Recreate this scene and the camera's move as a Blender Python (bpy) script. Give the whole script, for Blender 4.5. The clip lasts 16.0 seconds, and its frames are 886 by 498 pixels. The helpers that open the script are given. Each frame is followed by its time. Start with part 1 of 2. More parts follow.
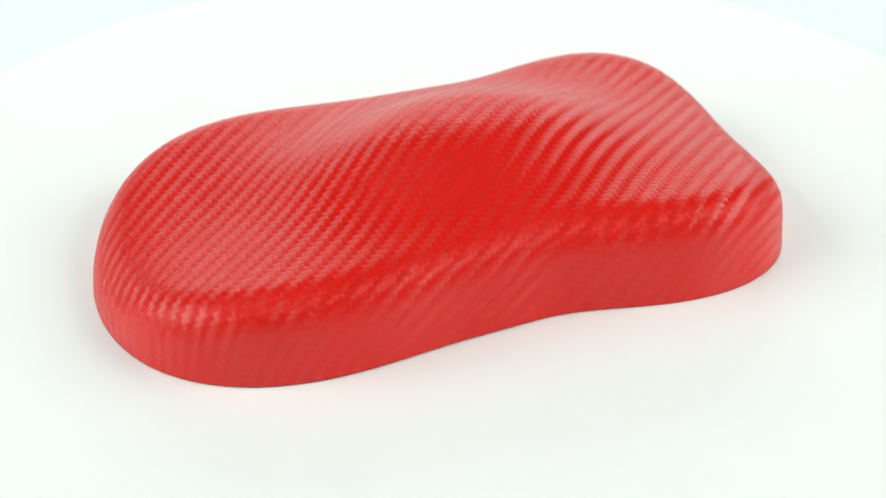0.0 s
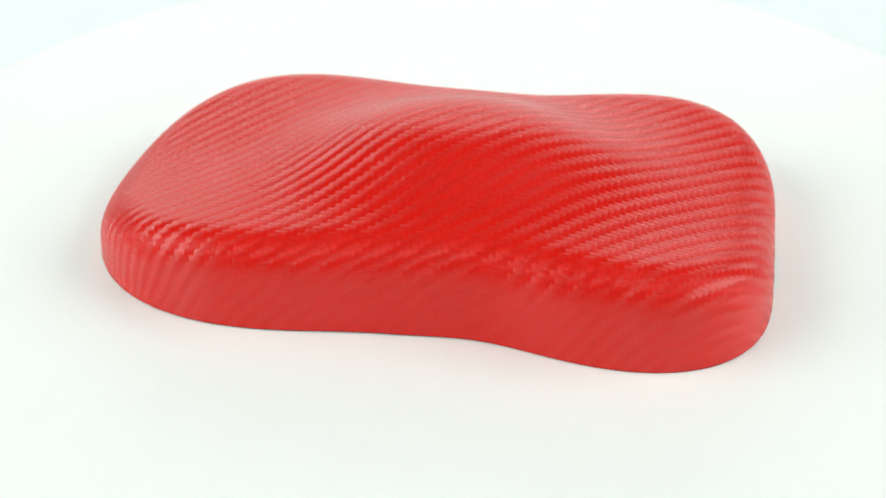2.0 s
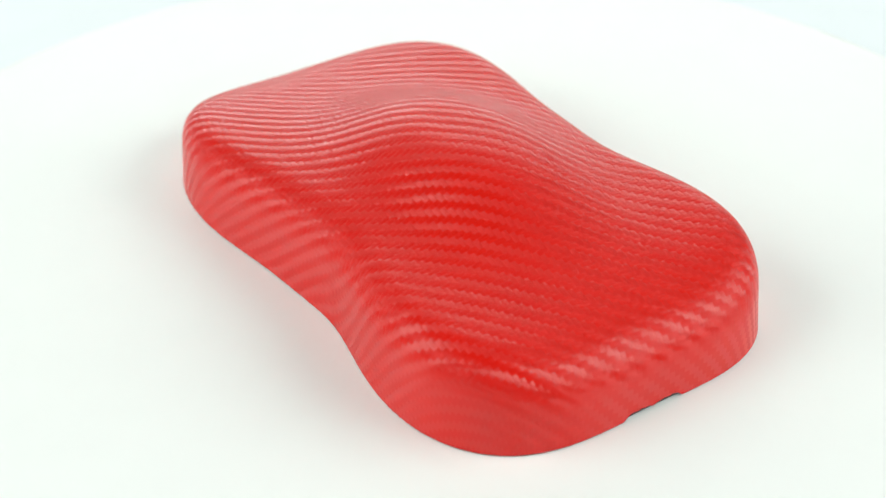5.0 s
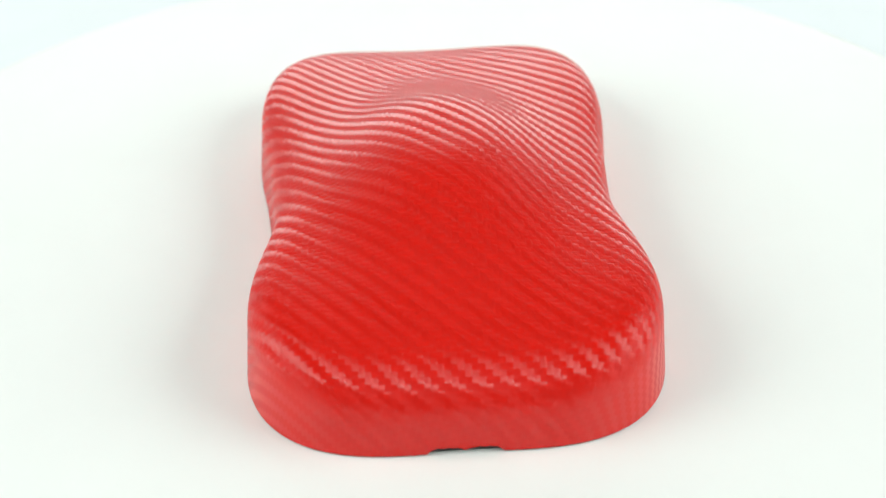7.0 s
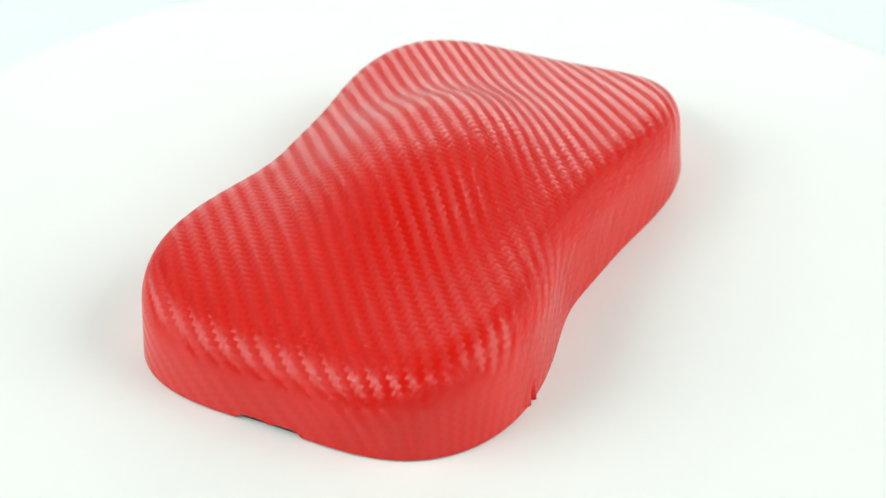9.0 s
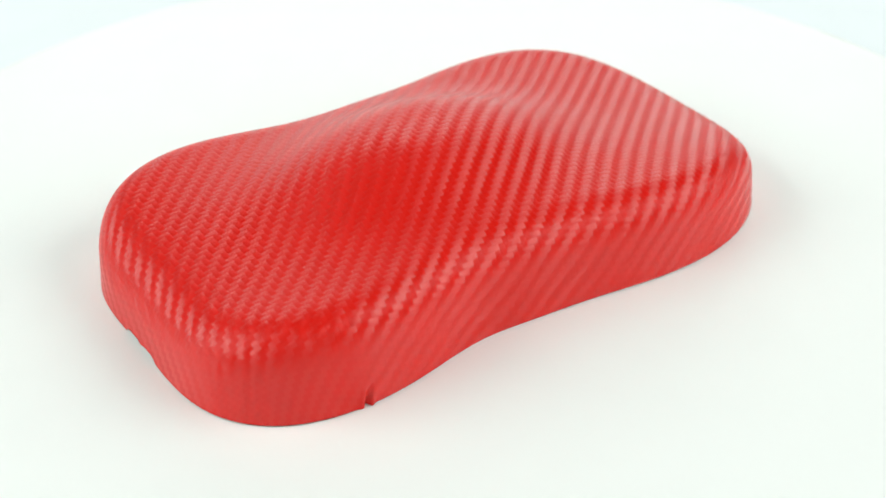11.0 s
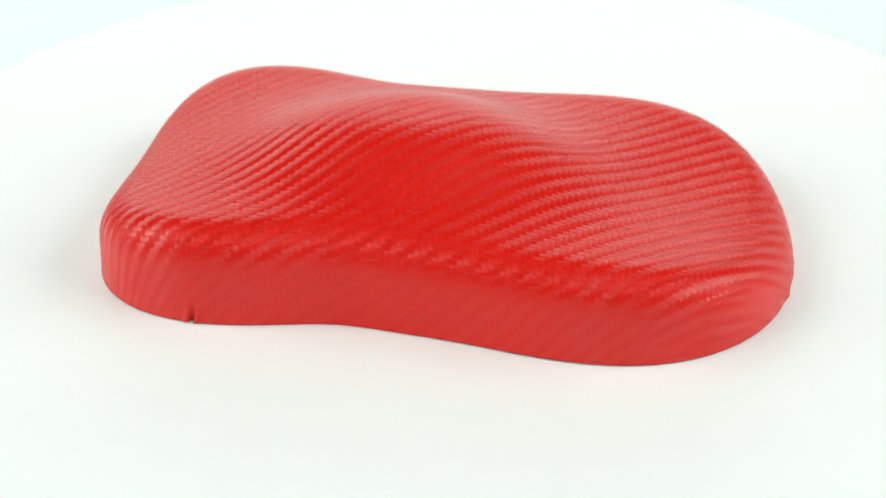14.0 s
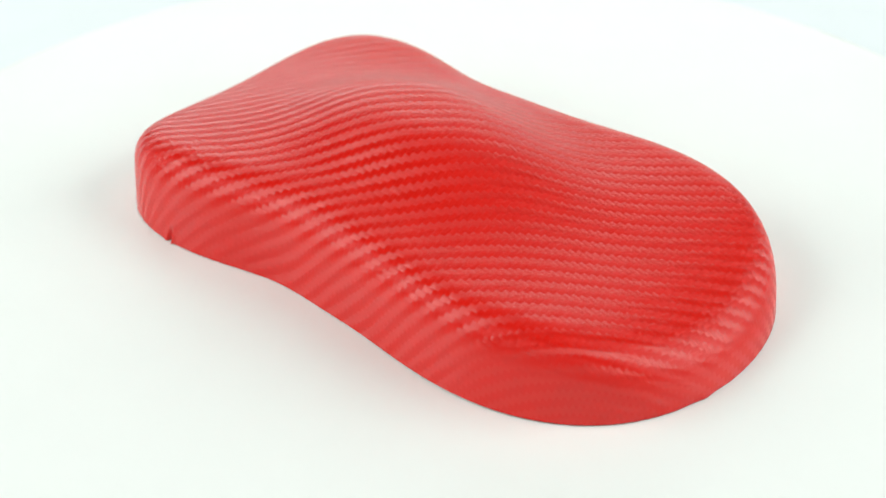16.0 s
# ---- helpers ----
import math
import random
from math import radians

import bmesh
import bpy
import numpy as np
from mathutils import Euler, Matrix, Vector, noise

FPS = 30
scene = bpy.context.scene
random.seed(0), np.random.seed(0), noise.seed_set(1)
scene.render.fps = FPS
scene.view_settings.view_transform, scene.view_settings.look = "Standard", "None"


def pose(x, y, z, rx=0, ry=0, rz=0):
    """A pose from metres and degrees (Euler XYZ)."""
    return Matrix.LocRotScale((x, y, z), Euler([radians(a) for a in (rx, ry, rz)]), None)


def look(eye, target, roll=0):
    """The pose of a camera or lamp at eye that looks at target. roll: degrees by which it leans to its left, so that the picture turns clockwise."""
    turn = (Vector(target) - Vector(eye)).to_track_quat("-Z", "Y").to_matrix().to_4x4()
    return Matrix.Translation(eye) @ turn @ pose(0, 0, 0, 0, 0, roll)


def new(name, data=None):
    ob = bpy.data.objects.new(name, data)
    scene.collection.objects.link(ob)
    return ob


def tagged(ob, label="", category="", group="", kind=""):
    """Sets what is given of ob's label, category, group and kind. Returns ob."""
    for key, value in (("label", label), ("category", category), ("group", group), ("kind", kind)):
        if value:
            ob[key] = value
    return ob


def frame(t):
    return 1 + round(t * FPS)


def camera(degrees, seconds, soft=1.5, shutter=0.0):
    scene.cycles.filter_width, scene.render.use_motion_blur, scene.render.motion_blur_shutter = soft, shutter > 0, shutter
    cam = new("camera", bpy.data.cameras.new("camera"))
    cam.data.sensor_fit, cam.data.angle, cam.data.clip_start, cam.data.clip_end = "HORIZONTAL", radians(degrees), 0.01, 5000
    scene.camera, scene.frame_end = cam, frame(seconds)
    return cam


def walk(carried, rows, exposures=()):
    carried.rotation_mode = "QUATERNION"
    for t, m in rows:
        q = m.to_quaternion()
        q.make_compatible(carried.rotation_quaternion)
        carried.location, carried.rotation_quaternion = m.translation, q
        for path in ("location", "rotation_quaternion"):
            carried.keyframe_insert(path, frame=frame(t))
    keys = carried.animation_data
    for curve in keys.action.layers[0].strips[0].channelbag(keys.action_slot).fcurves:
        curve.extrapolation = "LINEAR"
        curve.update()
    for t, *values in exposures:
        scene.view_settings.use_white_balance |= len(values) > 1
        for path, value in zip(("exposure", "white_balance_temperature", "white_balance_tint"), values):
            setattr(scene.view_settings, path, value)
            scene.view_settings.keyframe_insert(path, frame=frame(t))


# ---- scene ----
# ---- camera: it stands still, the turntable turns ----
S = 0.376                       # metres per unit of the form's own measures
ELEV, YAW, PITCH, ROLL = 33.569, 0.020, -34.144, -1.038
cam = camera(33.65, 16.0, soft=1.4)
EYE = pose(0, -S * math.cos(radians(ELEV)), S * math.sin(radians(ELEV)), 0, 0, -YAW) @ pose(0, 0, 0, 90 + PITCH, 0, 0) @ pose(0, 0, 0, 0, 0, ROLL)
cam.data.dof.use_dof, cam.data.dof.focus_distance, cam.data.dof.aperture_fstop = True, 0.335, 16.0
walk(cam, [(0.0, EYE), (16.0, EYE)])

# ---- light: large soft boxes at both sides, a wide low lamp behind the cloth and a small one over the camera ----
world = bpy.data.worlds.new("world")
scene.world = world
world.use_nodes = True
world.node_tree.nodes["Background"].inputs["Color"].default_value = (0.93, 1.0, 0.97, 1)
world.node_tree.nodes["Background"].inputs["Strength"].default_value = 0.05
scene.view_settings.exposure = -0.17
WHITE = (0.940, 1.0, 0.960)


def soft_box(name, eye, target, sx, sy, watts, colour=WHITE):
    data = bpy.data.lights.new(name, "AREA")
    data.shape, data.size, data.size_y, data.energy, data.color = "RECTANGLE", sx, sy, watts, colour
    lamp = new(name, data)
    lamp.matrix_world = look(eye, target)
    return lamp


soft_box("soft_box_left", (-1.30, -0.26, 0.84), (0, -0.08, 0.03), 1.35, 1.05, 24.0)
soft_box("soft_box_right", (1.30, -0.26, 0.84), (0, -0.08, 0.03), 1.35, 1.05, 24.0)
soft_box("rear_lamp", (0, 1.45, 0.41), (0, 0.0, 0.10), 1.7, 0.72, 10.4)
soft_box("front_lamp", (0, -0.95, 0.95), (0, -0.1, 0), 0.5, 0.16, 3.4)


# ---- materials ----
def material(name):
    m = bpy.data.materials.new(name)
    m.use_nodes = True
    n = m.node_tree.nodes
    return m, n, m.node_tree.links, n["Principled BSDF"]


def plain(name, colour, rough, spread=0.03, scale=40.0, bump=0.05, metal=0.0, stain=3.0):
    """A plain surface with fine grain and a broad, faint unevenness."""
    m, n, l, b = material(name)
    tex = n.new("ShaderNodeTexCoord")
    fine, broad = n.new("ShaderNodeTexNoise"), n.new("ShaderNodeTexNoise")
    fine.inputs["Scale"].default_value, broad.inputs["Scale"].default_value = scale, stain
    mixer = n.new("ShaderNodeMath")
    mixer.operation = "ADD"
    ramp = n.new("ShaderNodeMapRange")
    ramp.inputs["From Min"].default_value, ramp.inputs["From Max"].default_value = 0.5, 1.5
    ramp.inputs["To Min"].default_value, ramp.inputs["To Max"].default_value = 1 - spread, 1 + spread
    tint = n.new("ShaderNodeMix")
    tint.data_type, tint.blend_type = "RGBA", "MULTIPLY"
    tint.inputs[0].default_value = 1
    tint.inputs[6].default_value = (*colour, 1)
    bm_ = n.new("ShaderNodeBump")
    bm_.inputs["Strength"].default_value, bm_.inputs["Distance"].default_value = bump, 0.001
    for t_ in (fine, broad):
        l.new(tex.outputs["Object"], t_.inputs["Vector"])
    l.new(fine.outputs["Fac"], mixer.inputs[0])
    l.new(broad.outputs["Fac"], mixer.inputs[1])
    l.new(mixer.outputs[0], ramp.inputs["Value"])
    l.new(ramp.outputs[0], tint.inputs[7])
    l.new(tint.outputs[2], b.inputs["Base Color"])
    l.new(fine.outputs["Fac"], bm_.inputs["Height"])
    l.new(bm_.outputs[0], b.inputs["Normal"])
    b.inputs["Roughness"].default_value, b.inputs["Metallic"].default_value = rough, metal
    return m


TOW = 0.00142                   # width of one woven tow
TWILL = 43.0                   # heading of the twill's ridges on the form, degrees


def carbon_vinyl():
    """Red cast vinyl embossed as a two-over-two twill: tows that run two ways, each with fine ribs along it."""
    m, n, l, b = material("red_carbon_vinyl")

    def calc(op, a, c=None, d=None):
        x = n.new("ShaderNodeMath")
        x.operation = op
        for i, v in enumerate((a, c, d)):
            if v is None:
                continue
            if isinstance(v, (int, float)):
                x.inputs[i].default_value = v
            else:
                l.new(v, x.inputs[i])
        return x.outputs[0]

    uv = n.new("ShaderNodeUVMap")
    uv.uv_map = "film"
    wob = n.new("ShaderNodeTexNoise")
    wob.inputs["Scale"].default_value = 25.0
    l.new(uv.outputs[0], wob.inputs["Vector"])
    sep = n.new("ShaderNodeSeparateXYZ")
    l.new(uv.outputs[0], sep.inputs[0])
    wx = calc("MULTIPLY", calc("SUBTRACT", wob.outputs["Fac"], 0.5), 0.0012)
    u, v = calc("ADD", sep.outputs[0], wx), calc("ADD", sep.outputs[1], wx)
    ang = radians(TWILL - 45)
    c, s = math.cos(ang) / TOW, math.sin(ang) / TOW
    p = calc("ADD", calc("MULTIPLY", u, c), calc("MULTIPLY", v, s))
    q = calc("SUBTRACT", calc("MULTIPLY", v, c), calc("MULTIPLY", u, s))
    diag = calc("FLOORED_MODULO", calc("SUBTRACT", calc("FLOOR", p), calc("FLOOR", q)), 4.0)
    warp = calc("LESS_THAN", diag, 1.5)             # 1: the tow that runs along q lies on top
    fp, fq = calc("FRACT", p), calc("FRACT", q)
    across = calc("ADD", calc("MULTIPLY", warp, fp), calc("MULTIPLY", calc("SUBTRACT", 1.0, warp), fq))
    # along the float of two tows, 0..1
    stepw = calc("FLOORED_MODULO", calc("SUBTRACT", calc("FLOOR", p), q), 4.0)
    stepf = calc("FLOORED_MODULO", calc("SUBTRACT", p, calc("FLOOR", q)), 4.0)
    alongw = calc("MULTIPLY", calc("FLOORED_MODULO", calc("ADD", stepw, 1.0), 4.0), 0.5)
    alongf = calc("MULTIPLY", calc("SUBTRACT", stepf, 2.0), 0.5)
    along = calc("ADD", calc("MULTIPLY", warp, alongw), calc("MULTIPLY", calc("SUBTRACT", 1.0, warp), alongf))
    dome = lambda x, k: calc("SUBTRACT", 1.0, calc("POWER", calc("ABSOLUTE", calc("SUBTRACT", calc("MULTIPLY", x, 2.0), 1.0)), k))
    ribs = calc("SINE", calc("MULTIPLY", across, 2 * math.pi * 6))
    height = calc("ADD", calc("MULTIPLY", dome(across, 3.0), 0.40), calc("ADD", calc("MULTIPLY", dome(along, 2.5), 0.50), calc("MULTIPLY", ribs, 0.10)))
    bump = n.new("ShaderNodeBump")
    bump.inputs["Strength"].default_value, bump.inputs["Distance"].default_value = 0.6, 0.00020
    l.new(height, bump.inputs["Height"])
    l.new(bump.outputs[0], b.inputs["Normal"])
    tangent = n.new("ShaderNodeTangent")
    tangent.direction_type, tangent.uv_map = "UV_MAP", "film"
    l.new(tangent.outputs[0], b.inputs["Tangent"])
    l.new(calc("ADD", calc("MULTIPLY", warp, -0.25), 0.25 + (TWILL - 45) / 360.0), b.inputs["Anisotropic Rotation"])
    b.inputs["Anisotropic"].default_value = 1.0
    grime = n.new("ShaderNodeTexNoise")
    grime.inputs["Scale"].default_value = 60.0
    l.new(uv.outputs[0], grime.inputs["Vector"])
    l.new(calc("ADD", 0.31, calc("MULTIPLY", grime.outputs["Fac"], 0.1)), b.inputs["Roughness"])
    shade = n.new("ShaderNodeMix")
    shade.data_type = "RGBA"
    shade.inputs[6].default_value, shade.inputs[7].default_value = (0.62, 0.0058, 0.0018, 1), (0.68, 0.0080, 0.0026, 1)
    l.new(grime.outputs["Fac"], shade.inputs[0])
    l.new(shade.outputs[2], b.inputs["Base Color"])
    b.inputs["IOR"].default_value = 1.45
    # the weave's light and dark contrast is put into the gloss: more along the form than across it,
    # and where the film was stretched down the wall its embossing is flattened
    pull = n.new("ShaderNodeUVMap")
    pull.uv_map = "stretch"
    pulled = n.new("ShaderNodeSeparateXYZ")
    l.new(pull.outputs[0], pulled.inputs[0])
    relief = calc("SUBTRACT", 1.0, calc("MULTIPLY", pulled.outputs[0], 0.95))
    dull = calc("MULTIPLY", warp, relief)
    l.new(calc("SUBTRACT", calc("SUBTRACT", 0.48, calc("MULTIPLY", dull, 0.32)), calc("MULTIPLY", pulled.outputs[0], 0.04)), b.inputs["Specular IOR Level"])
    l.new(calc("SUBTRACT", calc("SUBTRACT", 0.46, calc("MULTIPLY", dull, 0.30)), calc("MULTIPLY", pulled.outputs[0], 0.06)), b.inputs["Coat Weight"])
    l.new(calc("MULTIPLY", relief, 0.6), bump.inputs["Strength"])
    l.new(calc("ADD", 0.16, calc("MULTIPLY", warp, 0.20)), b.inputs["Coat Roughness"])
    b.inputs["Coat IOR"].default_value = 1.47
    l.new(bump.outputs[0], b.inputs["Coat Normal"])
    return m


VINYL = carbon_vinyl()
CORE = plain("black_plastic", (0.015, 0.014, 0.014), 0.5, 0.1, 300)
DISC = plain("white_turntable_top", (0.86, 0.87, 0.85), 0.5, 0.012, 60, 0.02)
RIM = plain("white_turntable_rim", (0.82, 0.82, 0.80), 0.4, 0.02, 60, 0.02)
# pale so that the added, unseen walls bounce fill light
ROOM = plain("pale_room_paint", (0.46, 0.47, 0.47), 0.8, 0.05, 30, 0.1)
# for the added wall behind the camera and the ceiling: keeps reflections dark
DARK = plain("dark_grey_paint", (0.14, 0.14, 0.14), 0.8, 0.05, 30, 0.1)
CLOTH = plain("white_backdrop_cloth", (0.84, 0.88, 0.905), 0.85, 0.03, 30, 0.1, stain=5.0)


def part(name, bm, mat, parent, label=""):
    me = bpy.data.meshes.new(name)
    bm.to_mesh(me)
    bm.free()
    me.materials.append(mat)
    ob = new(name, me)
    ob.parent = parent
    if label:
        tagged(ob, label)
    return ob


# ---- the cloth, and an unseen room added around it to shape the light ----
def slab(name, lo, hi, mat):
    bm = bmesh.new()
    bmesh.ops.create_cube(bm, size=1)
    for vtx in bm.verts:
        vtx.co = Vector([(a + b) / 2 + c * (b - a) for a, b, c in zip(lo, hi, vtx.co)])
    return part(name, bm, mat, None)


TABLE = -0.022


def sweep():
    """The white cloth: flat under the turntable, with faint folds, spread over the floor."""
    bm = bmesh.new()
    rows = []
    line = [(-1.0 + 0.02 * k, 0.0) for k in range(98)]
    for y, z in line:
        row = []
        for k in range(101):
            x = -1.2 + 0.024 * k
            lift = 0.0016 * math.exp(-((y - 0.2 - 0.35 * abs(x)) / 0.012) ** 2) if x > 0.1 else 0.0008 * math.exp(-((y - 0.33 + 0.2 * x) / 0.02) ** 2)
            lift += 0.0006 * noise.noise((x * 7, y * 7, 0.3))
            row.append(bm.verts.new((x, y, TABLE + z + max(lift, 0))))
        rows.append(row)
    for a, b in zip(rows, rows[1:]):
        for k in range(100):
            bm.faces.new((a[k], a[k + 1], b[k + 1], b[k])).smooth = True
    return bm


tagged(part("backdrop", sweep(), CLOTH, None), "bluish white cloth spread flat under the turntable", "backdrop", kind="structure")
tagged(slab("floor", (-1.6, -1.6, TABLE - 0.014), (1.6, 1.6, TABLE - 0.0005), ROOM), "plain pale floor under the white cloth", "floor", kind="structure")
tagged(slab("wall_north", (-1.6, 1.6, TABLE - 0.014), (1.6, 1.61, 1.75), ROOM), "unseen pale wall, added to close the room and bounce fill light", "wall", kind="structure")
tagged(slab("wall_south", (-1.6, -1.61, TABLE - 0.014), (1.6, -1.6, 1.75), DARK), "unseen dark grey wall, added to keep reflections dark", "wall", kind="structure")
tagged(slab("wall_east", (1.6, -1.61, TABLE - 0.014), (1.61, 1.61, 1.75), ROOM), "unseen pale wall, added to close the room and bounce fill light", "wall", kind="structure")
tagged(slab("wall_west", (-1.61, -1.61, TABLE - 0.014), (-1.6, 1.61, 1.75), ROOM), "unseen pale wall, added to close the room and bounce fill light", "wall", kind="structure")
tagged(slab("ceiling", (-1.61, -1.61, 1.75), (1.61, 1.61, 1.76), DARK), "unseen dark grey ceiling, added to keep reflections dark", "ceiling", kind="structure")


# ---- the turntable ----
def lathe(profile, n=128):
    """Turns a list of (radius, height) round the upright axis; a radius of 0 closes it."""
    bm = bmesh.new()
    rings = []
    for rad, z in profile:
        if rad == 0:
            rings.append([bm.verts.new((0, 0, z))])
        else:
            rings.append([bm.verts.new((rad * math.cos(2 * math.pi * i / n), rad * math.sin(2 * math.pi * i / n), z)) for i in range(n)])
    for a, b in zip(rings, rings[1:]):
        for i in range(n):
            j = (i + 1) % n
            if len(a) == 1:
                bm.faces.new((a[0], b[i], b[j]))
            elif len(b) == 1:
                bm.faces.new((a[i], b[0], a[j]))
            else:
                bm.faces.new((a[i], b[i], b[j], a[j]))
    for fc in bm.faces:
        fc.smooth = True
    bmesh.ops.recalc_face_normals(bm, faces=bm.faces)
    return bm


DISC_R = 0.1705
turntable = tagged(new("turntable"), "round glossy white motorised turntable on white cloth", "turntable")
turntable.location = (0, 0, TABLE)
H0 = -TABLE
part("platter", lathe([(0, H0), (DISC_R - 0.004, H0), (DISC_R - 0.0015, H0 - 0.0006), (DISC_R, H0 - 0.003), (DISC_R, H0 - 0.007), (DISC_R - 0.002, H0 - 0.009), (0, H0 - 0.009)]), DISC, turntable, "flat white platter")
part("base", lathe([(0, 0.0125), (DISC_R - 0.03, 0.0125), (DISC_R - 0.02, 0.011), (DISC_R - 0.018, 0.002), (DISC_R - 0.02, 0), (0, 0)]), RIM, turntable, "white plastic foot under the platter")

# ---- the sample form ----
OUTLINE = (0.17519, -0.00832, 0.06359, -0.00479, -0.00331, -0.00427, -0.00646, -0.00073, -0.00059)
OFFSET = (0.0116, -0.0009, -1.637)      # where its middle sits on the turntable, and its heading
DRAFT, FILLET = 11.32, 0.0250


HUMP_TALL, HUMP_X, HUMP_LONG, HUMP_SHORT, HUMP_WIDE = 0.0277, 0.0031, 0.0805, 0.0767, 0.0516


def crown(x, y):
    """Height of the upper face: a shallow saddle with a long egg-shaped hump."""
    a, b = x / 0.27, (y / 0.15) ** 2
    saddle = 0.06554 + 0.00631 * a + -0.02095 * a ** 2 + -0.00873 * a ** 3 + -0.03501 * a ** 4 + b * (-0.00900 + 0.00213 * a + 0.05031 * a ** 2 + -0.00145 * a ** 3) + 0.00438 * b ** 2
    reach = np.where(x > HUMP_X, HUMP_LONG, HUMP_SHORT)
    r = np.sqrt(((x - HUMP_X) / reach) ** 2 + (y / HUMP_WIDE) ** 2 + 0.0625) - 0.25
    dish = 0.003 * np.exp(-((x + 0.15) / 0.045) ** 2 - (y / 0.05) ** 2)
    return saddle + HUMP_TALL * np.exp(-r ** 2.4) - dish


def inside(rho, phi, z):
    """Positive inside the form: the crown above, the drafted wall around, blended by a fillet."""
    big = sum(a * np.cos(i * phi) for i, a in enumerate(OUTLINE))
    slope = sum(-i * a * np.sin(i * phi) for i, a in enumerate(OUTLINE))
    wall = (big - rho) / np.sqrt(1 + (slope / big) ** 2) - z / DRAFT
    top = crown(rho * np.cos(phi), rho * np.sin(phi)) - z
    h = np.maximum(FILLET - np.abs(wall - top), 0) / FILLET
    return np.minimum(wall, top) - h * h * FILLET / 4


def form_shell(n_phi, n_beta):
    """Points of the form's skin: columns round it, rows from the foot up to the crown's pole."""
    phi = np.linspace(0, 2 * math.pi, n_phi, endpoint=False)[:, None]
    k = np.linspace(0, 1, n_beta)
    beta = (0.55 * k + 0.45 * k ** 3)[None, :] * (math.pi / 2) * 0.9995
    lo, hi = np.zeros((n_phi, n_beta)), np.full((n_phi, n_beta), 0.45)
    for _ in range(40):
        mid = (lo + hi) / 2
        ins = inside(mid * np.cos(beta), phi, mid * np.sin(beta)) > 0
        lo, hi = np.where(ins, mid, lo), np.where(ins, hi, mid)
    rho, z = lo * np.cos(beta), lo * np.sin(beta)
    return phi, rho * S, z * S


# small pleats at the foot: heading in degrees, depth, half width, height
CREASES = ((45.1, 0.0014, 0.00045, 0.0056), (172.0, -0.0003, 0.0022, 0.0030))


def ramp(x, a, b):
    k = np.clip((x - a) / (b - a), 0, 1)
    return k * k * (3 - 2 * k)


def notch(phi):
    """The trimmed notch in the foot of the square end, with a tongue left in its middle; 0 to 1."""
    d = np.degrees(np.mod(phi + math.pi, 2 * math.pi) - math.pi)
    gap = ramp(d, -6.3, -4.9) * (1 - ramp(d, 4.2, 5.9))
    tongue = 0.45 * np.exp(-((d + 0.2) / 0.9) ** 2)
    return gap * (1 - tongue + 0.06 * np.sin(d * 4.0))


def film_foot(phi):
    return 0.00036 + 0.00010 * np.sin(3 * phi + 1.0) + 0.0014 * notch(phi)


def core_foot(phi):
    return 0.0007 * (notch(phi) > 0.1)


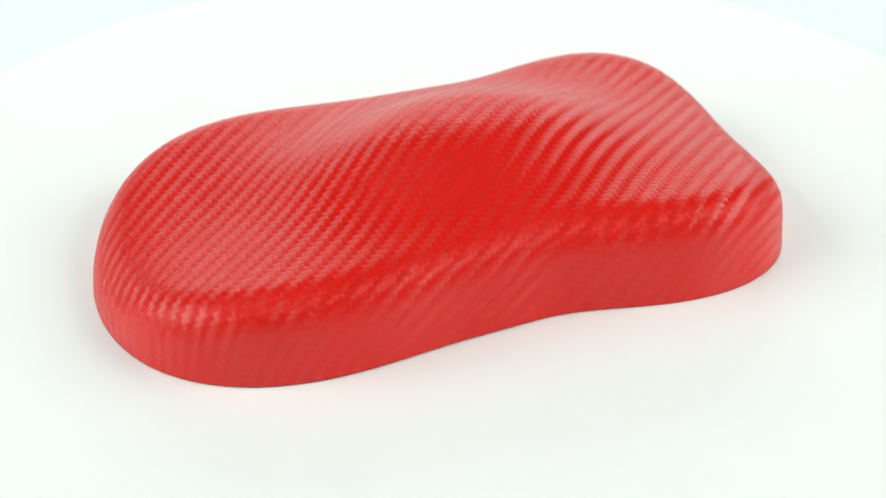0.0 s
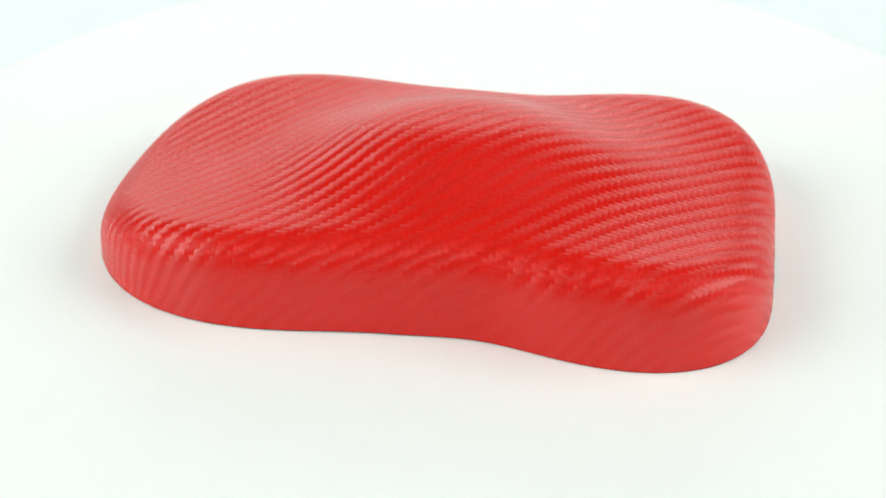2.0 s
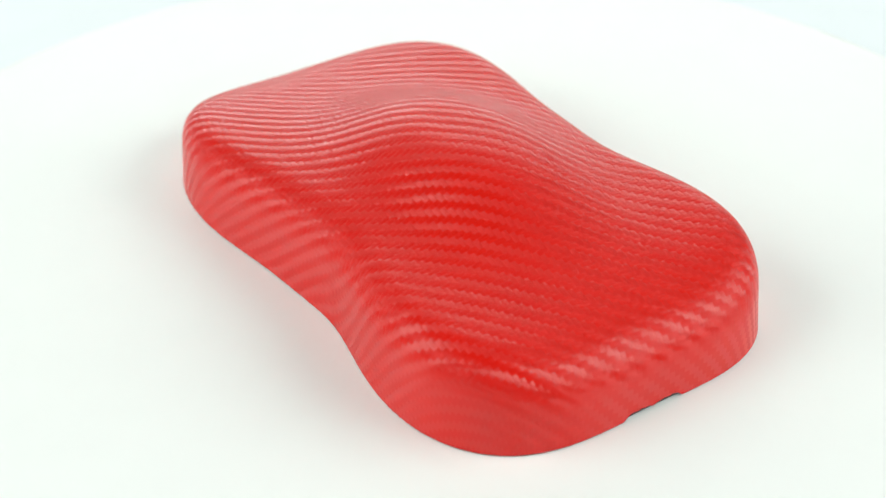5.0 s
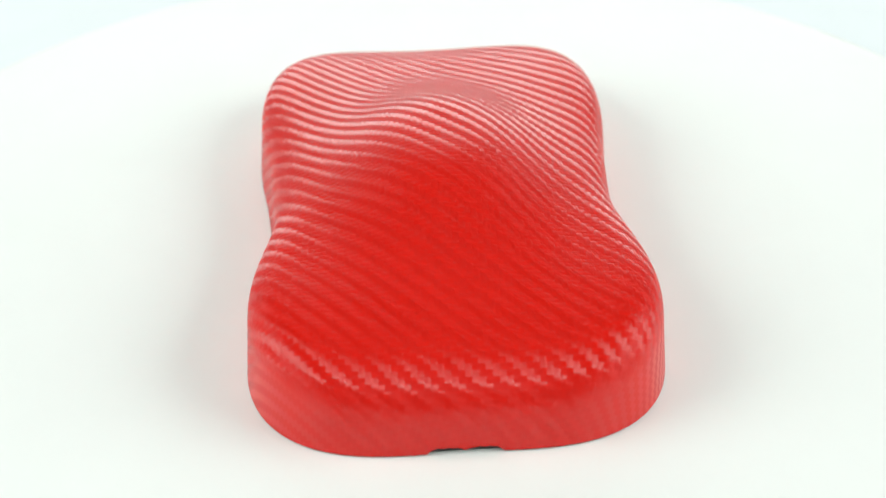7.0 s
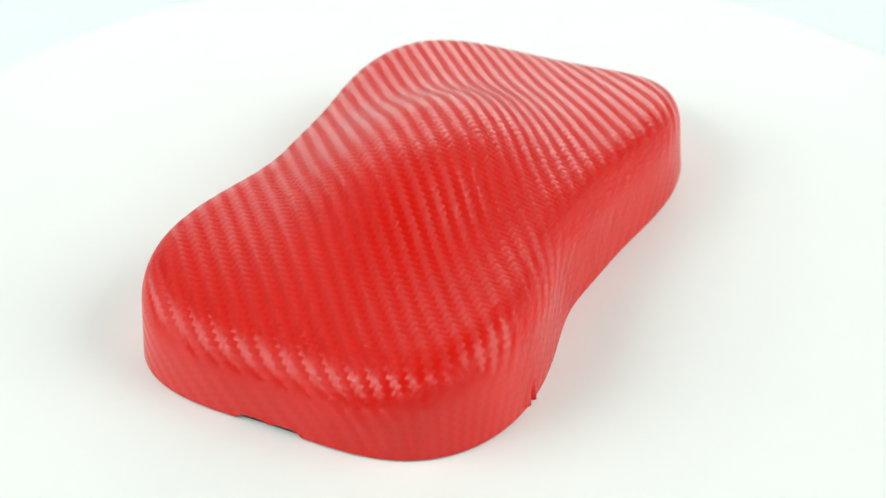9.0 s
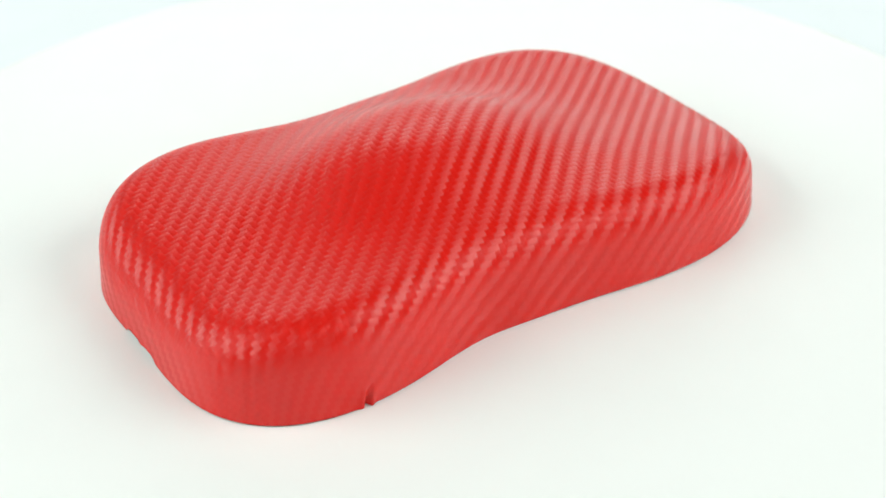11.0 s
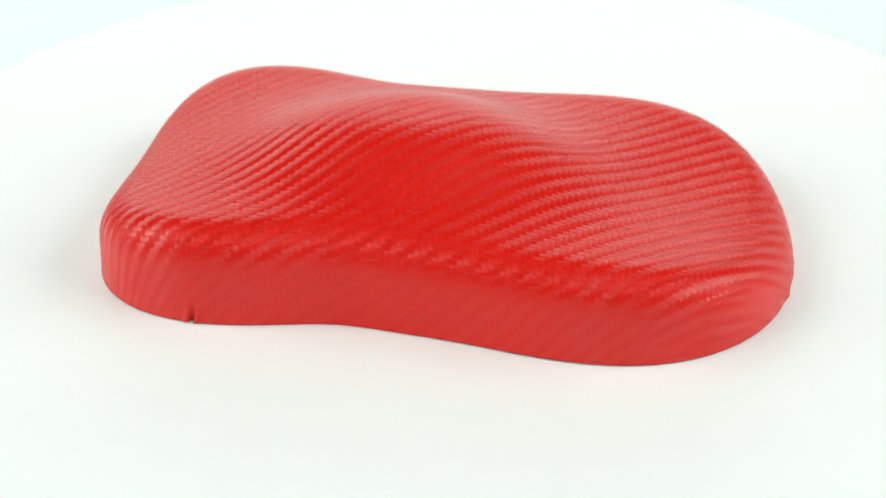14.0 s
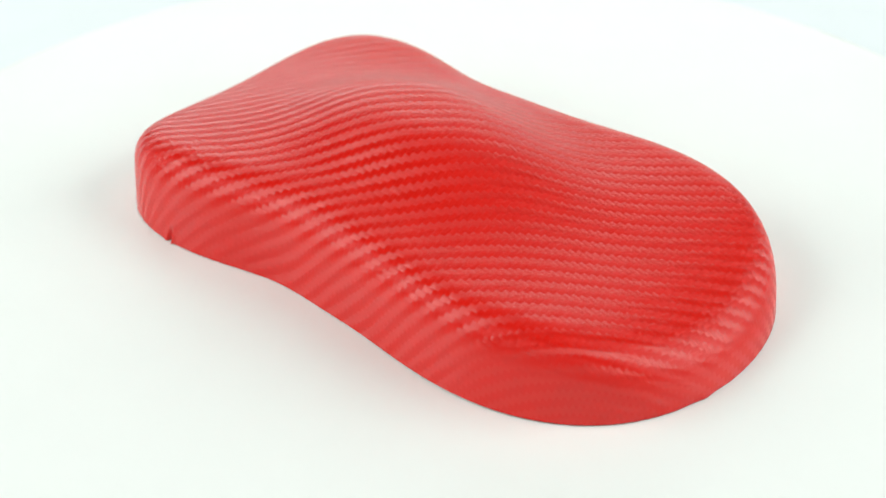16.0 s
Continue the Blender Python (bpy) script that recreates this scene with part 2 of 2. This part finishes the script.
def skin(name, shrink, foot, mat, parent, n_phi, n_beta, thick, creases, label=""):
    phi, rho, z = form_shell(n_phi, n_beta)
    cut = foot(phi)
    x, y = rho * np.cos(phi), rho * np.sin(phi)
    # length along the skin from the pole outwards: the flat film's own measure
    step = np.hypot(np.diff(rho, axis=1), np.diff(z, axis=1))
    s = np.concatenate([np.cumsum(step[:, ::-1], axis=1)[:, ::-1], np.zeros((n_phi, 1))], axis=1) + rho[:, -1:]
    big = sum(a * np.cos(i * phi) for i, a in enumerate(OUTLINE))
    slope = sum(-i * a * np.sin(i * phi) for i, a in enumerate(OUTLINE))
    nx, ny = big * np.cos(phi) + slope * np.sin(phi), big * np.sin(phi) - slope * np.cos(phi)
    size = np.hypot(nx, ny)
    drop = s - rho
    fu, fv = x + nx / size * drop, y + ny / size * drop
    if creases:
        for at, deep, wide, tall in CREASES:
            arc = (np.mod(phi - radians(at) + math.pi, 2 * math.pi) - math.pi) * rho - 0.12 * z
            fade = np.clip(1 - z / tall, 0, 1)
            shift = deep * fade * (-np.exp(-(arc / wide) ** 2) + 0.45 * np.exp(-((arc - 1.6 * wide) / (1.2 * wide)) ** 2) + 0.3 * np.exp(-((arc + 1.8 * wide) / (1.3 * wide)) ** 2))
            x, y = x + nx / size * shift, y + ny / size * shift
    co = np.stack([x, y, z], 2)
    # normals by differences, for the inner face and the shrink
    du = np.roll(co, -1, 0) - np.roll(co, 1, 0)
    dv = np.gradient(co, axis=1)
    nor = np.cross(du, dv)
    nor /= np.linalg.norm(nor, axis=2, keepdims=True) + 1e-12
    co = co - nor * shrink
    inner = co - nor * thick
    co[..., 2] = np.maximum(co[..., 2], cut)
    inner[..., 2] = np.maximum(inner[..., 2], cut)
    n_all = n_phi * n_beta
    verts = np.concatenate([co.reshape(-1, 3), inner.reshape(-1, 3), co[:, -1].mean(0)[None], inner[:, -1].mean(0)[None]])
    i, j = np.meshgrid(np.arange(n_phi), np.arange(n_beta - 1), indexing="ij")
    a, b = i * n_beta + j, ((i + 1) % n_phi) * n_beta + j
    quads = np.stack([a, b, b + 1, a + 1], 2).reshape(-1, 4)
    col = np.arange(n_phi)
    foot_a, foot_b = col * n_beta, ((col + 1) % n_phi) * n_beta
    quads = np.concatenate([quads, quads[:, ::-1] + n_all, np.stack([foot_a, foot_a + n_all, foot_b + n_all, foot_b], 1)])
    pole_a, pole_b = foot_a + n_beta - 1, foot_b + n_beta - 1
    tris = np.concatenate([np.stack([pole_a, pole_b, np.full(n_phi, 2 * n_all)], 1), np.stack([pole_b + n_all, pole_a + n_all, np.full(n_phi, 2 * n_all + 1)], 1)])
    me = bpy.data.meshes.new(name)
    me.from_pydata(verts.tolist(), [], quads.tolist() + tris.tolist())
    film = np.concatenate([np.stack([fu.ravel(), fv.ravel()], 1)] * 2 + [np.zeros((2, 2))])
    loops = np.empty(len(me.loops), dtype=np.int32)
    me.loops.foreach_get("vertex_index", loops)
    layer = me.uv_layers.new(name="film")
    layer.data.foreach_set("uv", film[loops].astype(np.float32).ravel())
    # stretched most at the rounded corners, least along the waist
    waist = np.exp(-((np.abs(np.degrees(np.mod(phi + math.pi, 2 * math.pi) - math.pi)) - 90) / 28) ** 2)
    pull = (np.clip((drop - 0.0025) / 0.0055, 0, 1) * (1 - 0.28 * waist)).ravel()
    pull = np.concatenate([np.stack([pull, pull * 0], 1)] * 2 + [np.zeros((2, 2))])
    me.uv_layers.new(name="stretch").data.foreach_set("uv", pull[loops].astype(np.float32).ravel())
    me.polygons.foreach_set("use_smooth", np.ones(len(me.polygons), dtype=bool))
    me.materials.append(mat)
    me.update()
    ob = new(name, me)
    ob.parent = parent
    if label:
        tagged(ob, label)
    return ob


form = tagged(new("speed_shape"), "peanut-shaped paint sample form wrapped in glossy red carbon-weave vinyl", "sample form")
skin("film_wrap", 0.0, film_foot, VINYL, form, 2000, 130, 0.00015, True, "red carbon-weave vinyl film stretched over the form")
skin("core", 0.0006, core_foot, CORE, form, 480, 60, 0.0018, True, "black plastic form under the film")


# ---- what moves ----
RATE = 14.944                   # degrees a second


def motions():
    rows, plate = [], []
    for k in range(33):
        t = k * 0.5
        turn = pose(0, 0, 0, 0, 0, -RATE * (t - 1.3))
        rows.append((t, turn @ pose(OFFSET[0] * S, OFFSET[1] * S, 0, 0, 0, OFFSET[2])))
        plate.append((t, pose(0, 0, TABLE) @ turn))
    walk(form, rows)
    walk(turntable, plate)


motions()
